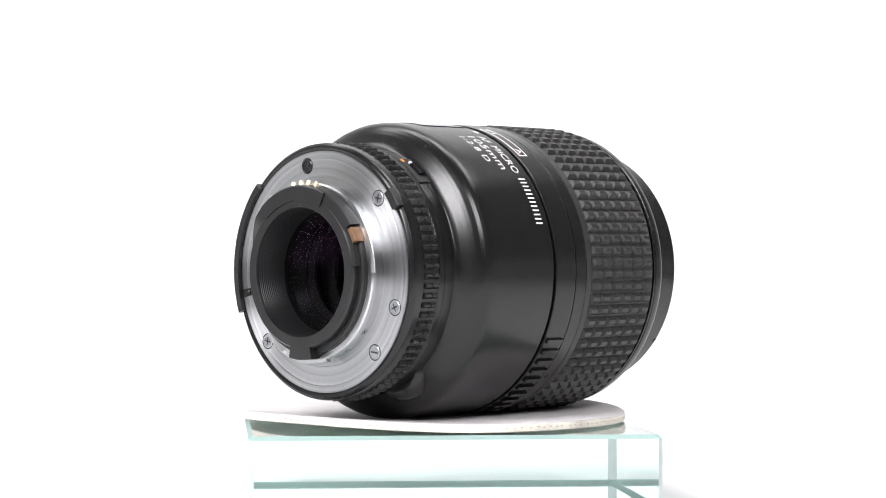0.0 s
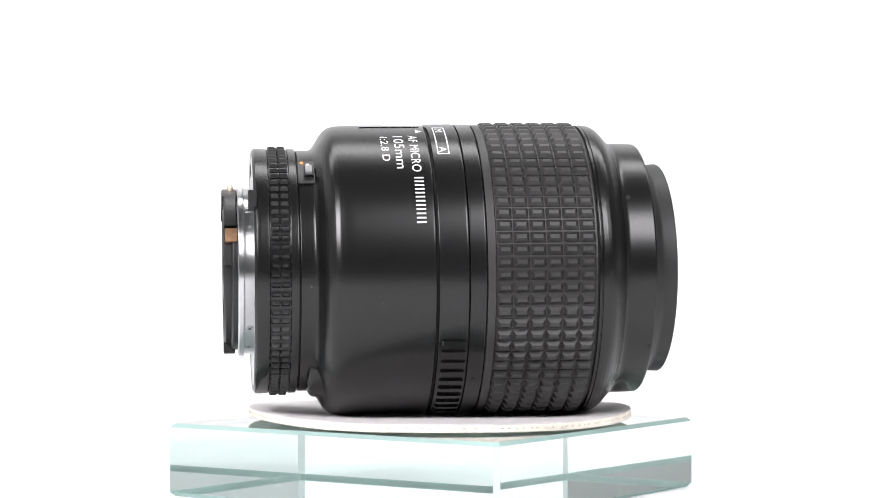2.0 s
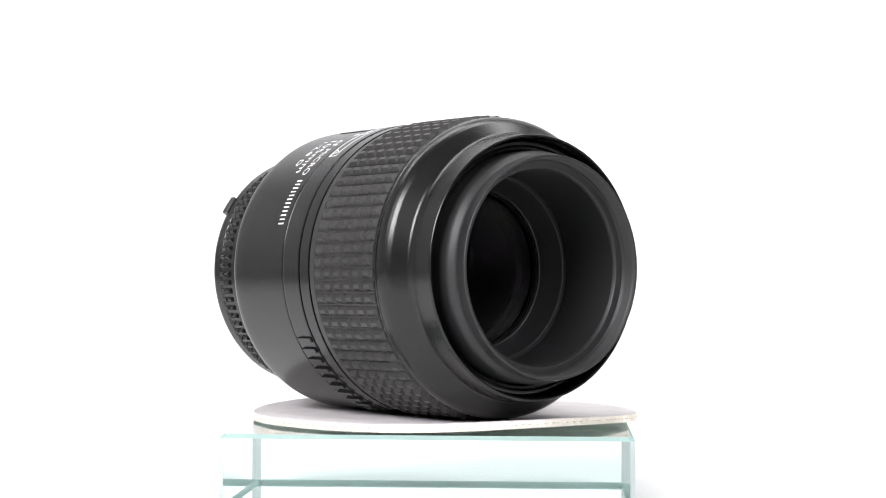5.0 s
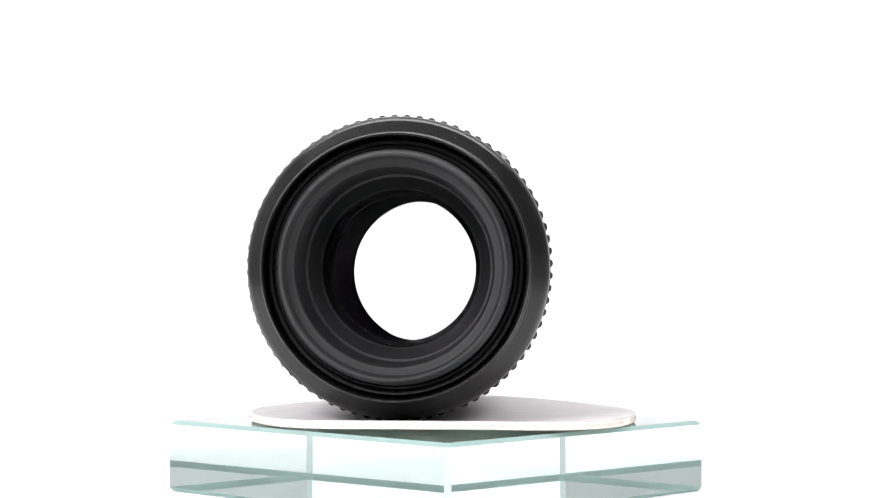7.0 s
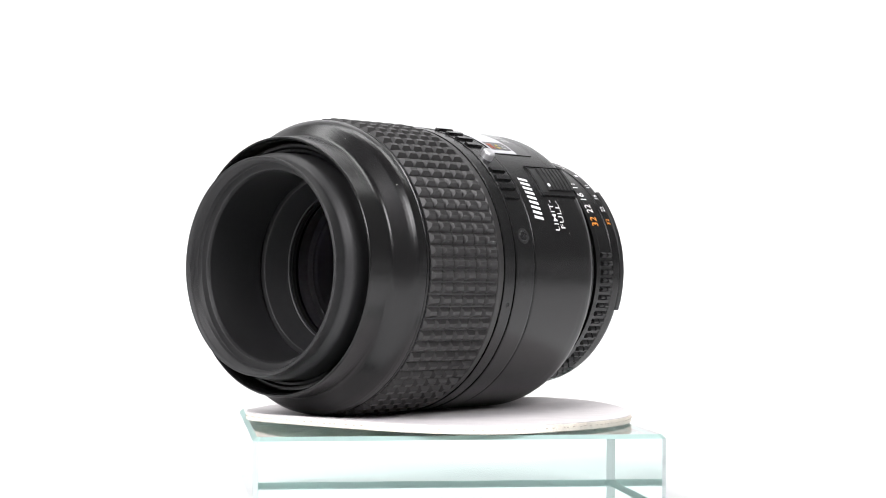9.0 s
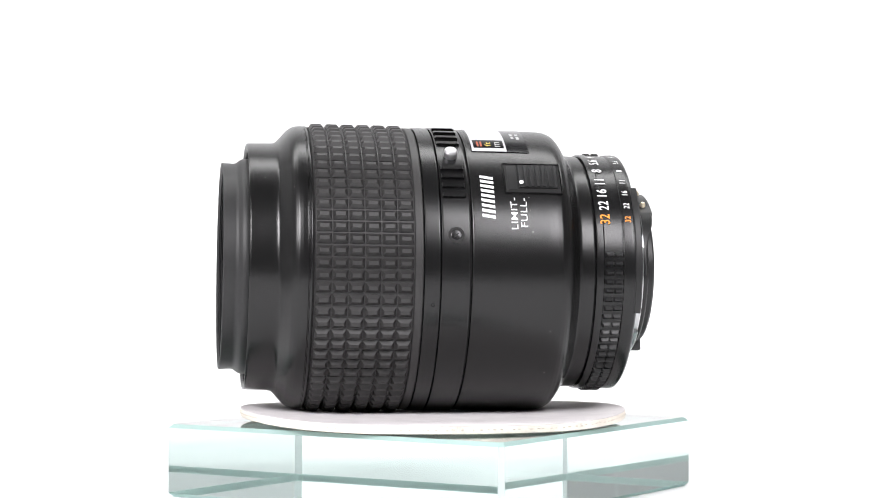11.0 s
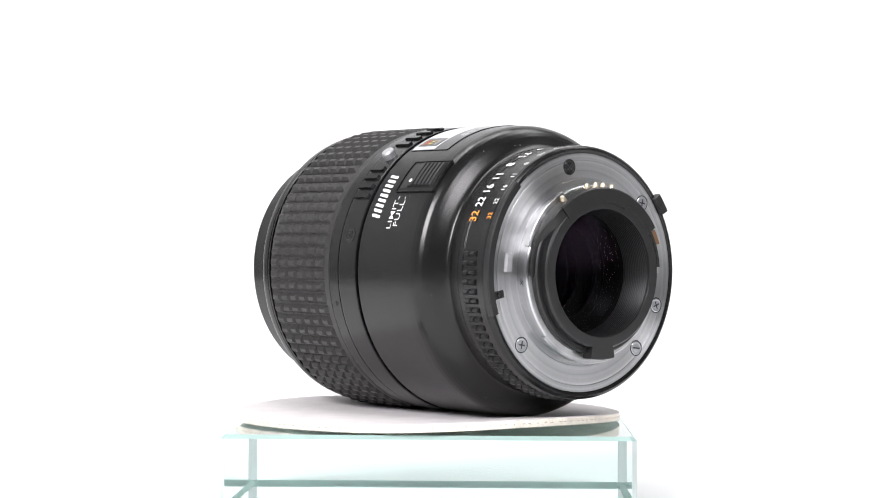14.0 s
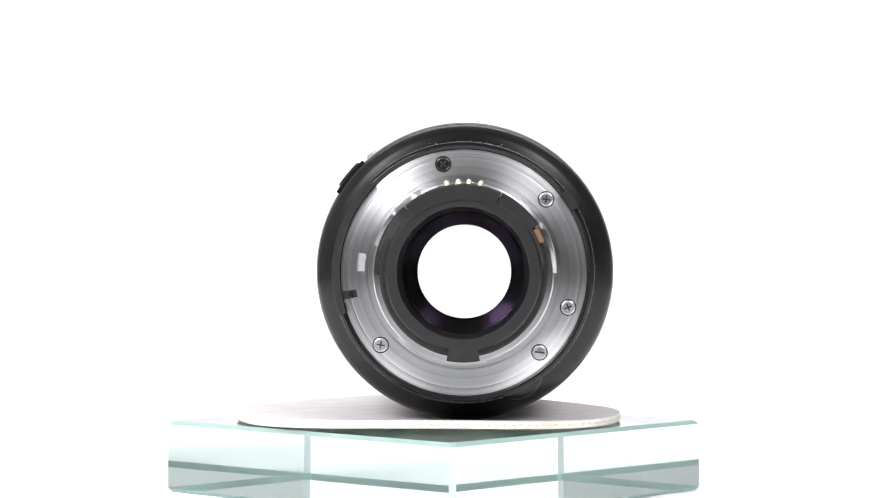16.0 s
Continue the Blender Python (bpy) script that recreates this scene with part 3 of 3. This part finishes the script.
# distance window on top
window = lp("distance_window", patch(26.8, 41.9, 54.6, 103.0, 36.6, 37.2, 0.12), GLOSS_BLACK, "glossy distance scale window with coloured figures")
part("white_frame", patch(32.5, 41.5, 55.0, 57.3, 37.1, 37.24), WINDOW_WHITE, window)
part("white_frame", patch(40.9, 41.5, 57.3, 101.0, 37.1, 37.24), WINDOW_WHITE, window)
part("white_frame", patch(32.5, 33.0, 57.3, 101.0, 37.1, 37.24), WINDOW_WHITE, window)
part("white_frame", patch(33.0, 40.9, 64.5, 101.0, 37.1, 37.24), WINDOW_WHITE, window)
lettering("lettering", "m", window, GREY_INK, 33.9, 58.6, 37.22, 1.4, 4.0)
lettering("lettering", "ft", window, YELLOW_INK, 36.3, 58.6, 37.22, 1.6, 4.0)
for a in (38.6, 39.5):
    part("scale_bar", patch(a, a + 0.5, 58.6, 62.8, 37.15, 37.25), RED_INK, window)

for a, g, w in ((28.2, 66.0, 3.2), (29.6, 66.6, 2.2), (28.2, 70.4, 2.4), (29.6, 70.0, 2.8)):
    part("ratio_mark", patch(a, a + 0.8, g, g + w, 37.1, 37.23), GREY_INK, window)

# control ring with its ribs, button and screw
lp("ring_gap", lathe([(43.1, 28.6), (43.1, 36.3), (44.0, 36.3), (44.0, 28.6)], 128, 0), GROOVE)
control_ring = lp("control_ring", lathe([(43.8, 30), (43.8, 37.3), (51.0, 37.4), (51.0, 30)], 192, 0.3), BLACK_RING, "black control ring with raised ribs")
for centre in [208.0 + 4.72 * i for i in range(10)] + [29.7, 34.1, 38.5, 42.9, 59.0, 64.5, 70.2, 75.9]:
    part("rib", patch(44.7, 50.6, centre - 0.9, centre + 0.9, 37.2, 38.0, 0.3), BLACK_RING, control_ring)
part("lock_button", disc_solid([(0, 0), (0, 1.7), (1.7, 1.7), (2.1, 1.4), (2.2, 0)], 32), CHROME, control_ring, "chrome lock button", on_barrel(47.5, 50.6, 37.2) @ pose(0, 0, 0, 0, -90))
side_screw = part("ring_screw", screw_mesh("ring_screw", 1.45, BLACK_SCREW), BLACK_SCREW, control_ring, m=on_barrel(47.4, 13.3, 37.22))
part("cross_cut", cross_mesh("cross_cut", 1.45, GROOVE, 2), GROOVE, side_screw)
part("screw_recess", lathe([(0, 1.4), (0.08, 1.4), (0.08, 2.05), (0, 2.05)], 32, 0), GROOVE, control_ring, m=on_barrel(47.4, 13.3, 37.33) @ pose(0, 0, 0, 0, -90))
box = bmesh.new()
for b in ((45.05, 45.3, 106.4, 130.1), (47.8, 48.05, 106.4, 130.1), (45.05, 48.05, 106.3, 106.75), (45.05, 48.05, 129.7, 130.15)):
    patch(*b, 37.2, 37.42, 0, box)
part("frame_line", box, WHITE_INK, control_ring, "white outlined box")
lettering("lettering", "M", control_ring, WHITE_INK, 45.6, 108.3, 37.36, 1.8, 4.2)
lettering("lettering", "A", control_ring, WHITE_INK, 45.6, 125.4, 37.36, 1.8, 3.6)
lp("ring_gap", lathe([(50.8, 28.6), (50.8, 36.4), (51.6, 36.4), (51.6, 28.6)], 128, 0), GROOVE)
index_ring = lp("index_ring", lathe([(51.35, 30), (51.35, 37.25), (55.2, 37.25), (55.2, 30)], 192, 0.15), BLACK_RING)
set_screw = finish("set_screw", lathe([(0, 0.2), (0, 0.6), (0.08, 0.6), (0.08, 0.2)], 20, 0), GROOVE)
for g in (226.3, 346.3, 86.0):
    part("set_screw", set_screw, GROOVE, index_ring, m=on_barrel(53.0, g, 37.21) @ pose(0, 0, 0, 0, -90))
lp("ring_gap", lathe([(55.0, 28.6), (55.0, 36.4), (55.8, 36.4), (55.8, 28.6)], 128, 0), GROOVE)

# front group
lp("ring_gap", lathe([(82.2, 30), (82.2, 36.4), (83.3, 36.4), (83.3, 30)], 128, 0), GROOVE)
front_barrel = lp("front_barrel", lathe([(83.0, 31), (83.0, 37.05), (83.55, 37.05), (83.65, 36.8), (83.85, 36.8), (83.95, 37.05), (85.2, 37.0), (86.2, 36.8), (87.1, 36.35), (87.9, 35.75), (90.5, 32.9), (90.9, 32.6), (91.4, 32.42), (92.0, 32.34), (97.9, 32.2), (98.3, 32.0), (98.3, 31.6), (97.7, 31.25), (88.0, 31.0), (88.0, 28.4), (86.0, 26.8), (86.0, 31)], 192, 0.12), BLACK, "satin black stepped front barrel")
lp("inner_collar", lathe([(88.2, 28.35), (88.2, 30.8), (94.0, 30.9), (94.4, 30.6), (94.4, 29.7), (93.5, 29.3), (93.5, 28.6), (93.2, 28.35)], 160, 0.1), BLACK_RING, "black collar inside the front barrel")
part("set_screw", set_screw, GROOVE, front_barrel, m=on_barrel(92.0, 147.4, 32.42) @ pose(0, 0, 0, 0, -90))
part("set_screw", set_screw, GROOVE, front_barrel, m=on_barrel(97.4, 217.0, 32.17) @ pose(0, 0, 0, 0, -90))
thread = []
for i in range(7):
    thread += [(104.0 - 0.42 * i, 25.75), (103.8 - 0.42 * i, 26.05)]
bore = [(100.4, 25.6), (100.2, 23.9), (99.4, 23.5)] + [(99.2 - 0.42 * i, 23.45 - 0.012 * i + (0.07 if i % 2 else 0)) for i in range(40)]
cone = [(82.3, 23.7), (81.7, 23.7), (81.6, 22.5)] + [(81.3 - 0.3 * i, 22.3 - 0.12 * i + (0.05 if i % 2 else 0)) for i in range(20)]
lp("filter_tube", lathe([(84.5, 27.6), (84.5, 28.1), (98.6, 28.1), (99.3, 28.0), (99.9, 27.7), (100.5, 27.2), (101.0, 26.9), (101.5, 26.8), (104.4, 26.95), (104.6, 26.8), (104.6, 26.3)] + thread + bore + cone + [(75.4, 19.8), (74.5, 19.7), (74.5, 27.6)], 160, 0.04), INNER_BLACK, "thin black filter tube with inner thread")
lp("front_glass_holder", lathe([(74.6, 19.45), (74.6, 21), (66.0, 21), (66.0, 19.45)], 96, 0.1), BLACK_DEEP)
front_curve = [(73.4 + 1.0 * (1 - (i / 8) ** 2), 19.4 * i / 8) for i in range(9)]
back_curve = [(71.6 - 2.0 * (1 - (i / 8) ** 2), 19.4 * i / 8) for i in range(8, -1, -1)]
front_glass = lp("front_glass", disc_solid(front_curve + back_curve, 96), LENS_GLASS, "coated front glass element")
rear_front = [(2.0 + 3.0 * (1 - (i / 12) ** 2), 14.6 * i / 12) for i in range(13)]
rear_back = [(3.2 + 5.0 * (1 - (i / 12) ** 2), 14.6 * i / 12) for i in range(12, -1, -1)]
rear_glass = lp("rear_glass", disc_solid(rear_front + rear_back, 96), PLAIN_COAT, "purple coated rear glass element")
for g in (front_glass, rear_glass):
    g.visible_shadow = False
    g.data.materials.append(FRONT_COAT if g is front_glass else COATING)
    for poly in g.data.polygons:
        if (poly.normal.x < -0.5 and g is front_glass) or (poly.normal.x < -0.5 and g is rear_glass):
            poly.material_index = 1
inner_rear = [(22.6 + 3.2 * (1 - (i / 10) ** 2), 14.4 * i / 10) for i in range(11)]
inner_glass = lp("inner_glass", disc_solid(inner_rear + [(a + 1.6, r) for a, r in reversed(inner_rear)], 96), AMBER_COAT, "amber coated inner glass element")
inner_glass.visible_shadow = False
lp("rear_baffle", lathe([(1.2, 14.7), (1.2, 19), (10, 19), (10, 14.2)] + [(9.6 - 0.5 * i, 14.2 + (0.25 if i % 2 else 0)) for i in range(6)] + [(6.6, 14.7)], 96, 0), BLACK_DEEP)
lp("iris", lathe([(14.7, 11.5), (14.7, 18), (15.3, 18), (15.3, 11.5)], 96, 0), BLACK_DEEP, "fully open iris")

for a, r in ((8.6, 12.0), (22.0, 15.0), (33.0, 16.0), (48.0, 17.2), (64.0, 17.2)):
    lp("retaining_ring", lathe([(a, r), (a, 18.0), (a + 1.3, 18.0), (a + 1.3, r + 0.5)], 96, 0.12), BLACK_DEEP, "thin black retaining ring")

# rubber focus grip: its blocks
grip = lp("focus_grip", lathe([(55.6, 30), (55.6, 37.1), (57.5, 37.15), (57.75, 36.65), (82.2, 36.65), (82.5, 36.9), (82.5, 30)], 192, 0.12), RUBBER, "black rubber focus grip with rows of blocks")
block = finish("grip_block", frustum(3.75, 2.6, 2.35, 0.95, 1.05), RUBBER, 20)
ROWS = 76
rest = bmesh.new()
for i in range(ROWS):
    g = 182.0 + 360.0 / ROWS * i
    for j in range(6):
        a = 57.8 + 4.07 * (j + 0.5)
        if i < 50:
            part("grip_block", block, RUBBER, grip, m=on_barrel(a, g, 36.65))
        else:
            one = frustum(3.75, 2.6, 2.35, 0.95, 1.05)
            one.transform(pose(0, 0, 0, g - 90) @ Matrix.Translation((a, 0, 36.65)))
            tmp = bpy.data.meshes.new("tmp")
            one.to_mesh(tmp)
            one.free()
            rest.from_mesh(tmp)
            bpy.data.meshes.remove(tmp)
tagged(part("grip_block_rest", rest, RUBBER, grip, angle=20), kind="stuff")


def motions():
    """Glass, pad and lens turn together on the turntable at an even speed."""
    for thing in (glass_block, pad, lens):
        walk(thing, [(0.5 * i, pose(0, 0, 0, 0, 0, TURN * 0.5 * i)) for i in range(33)])


motions()
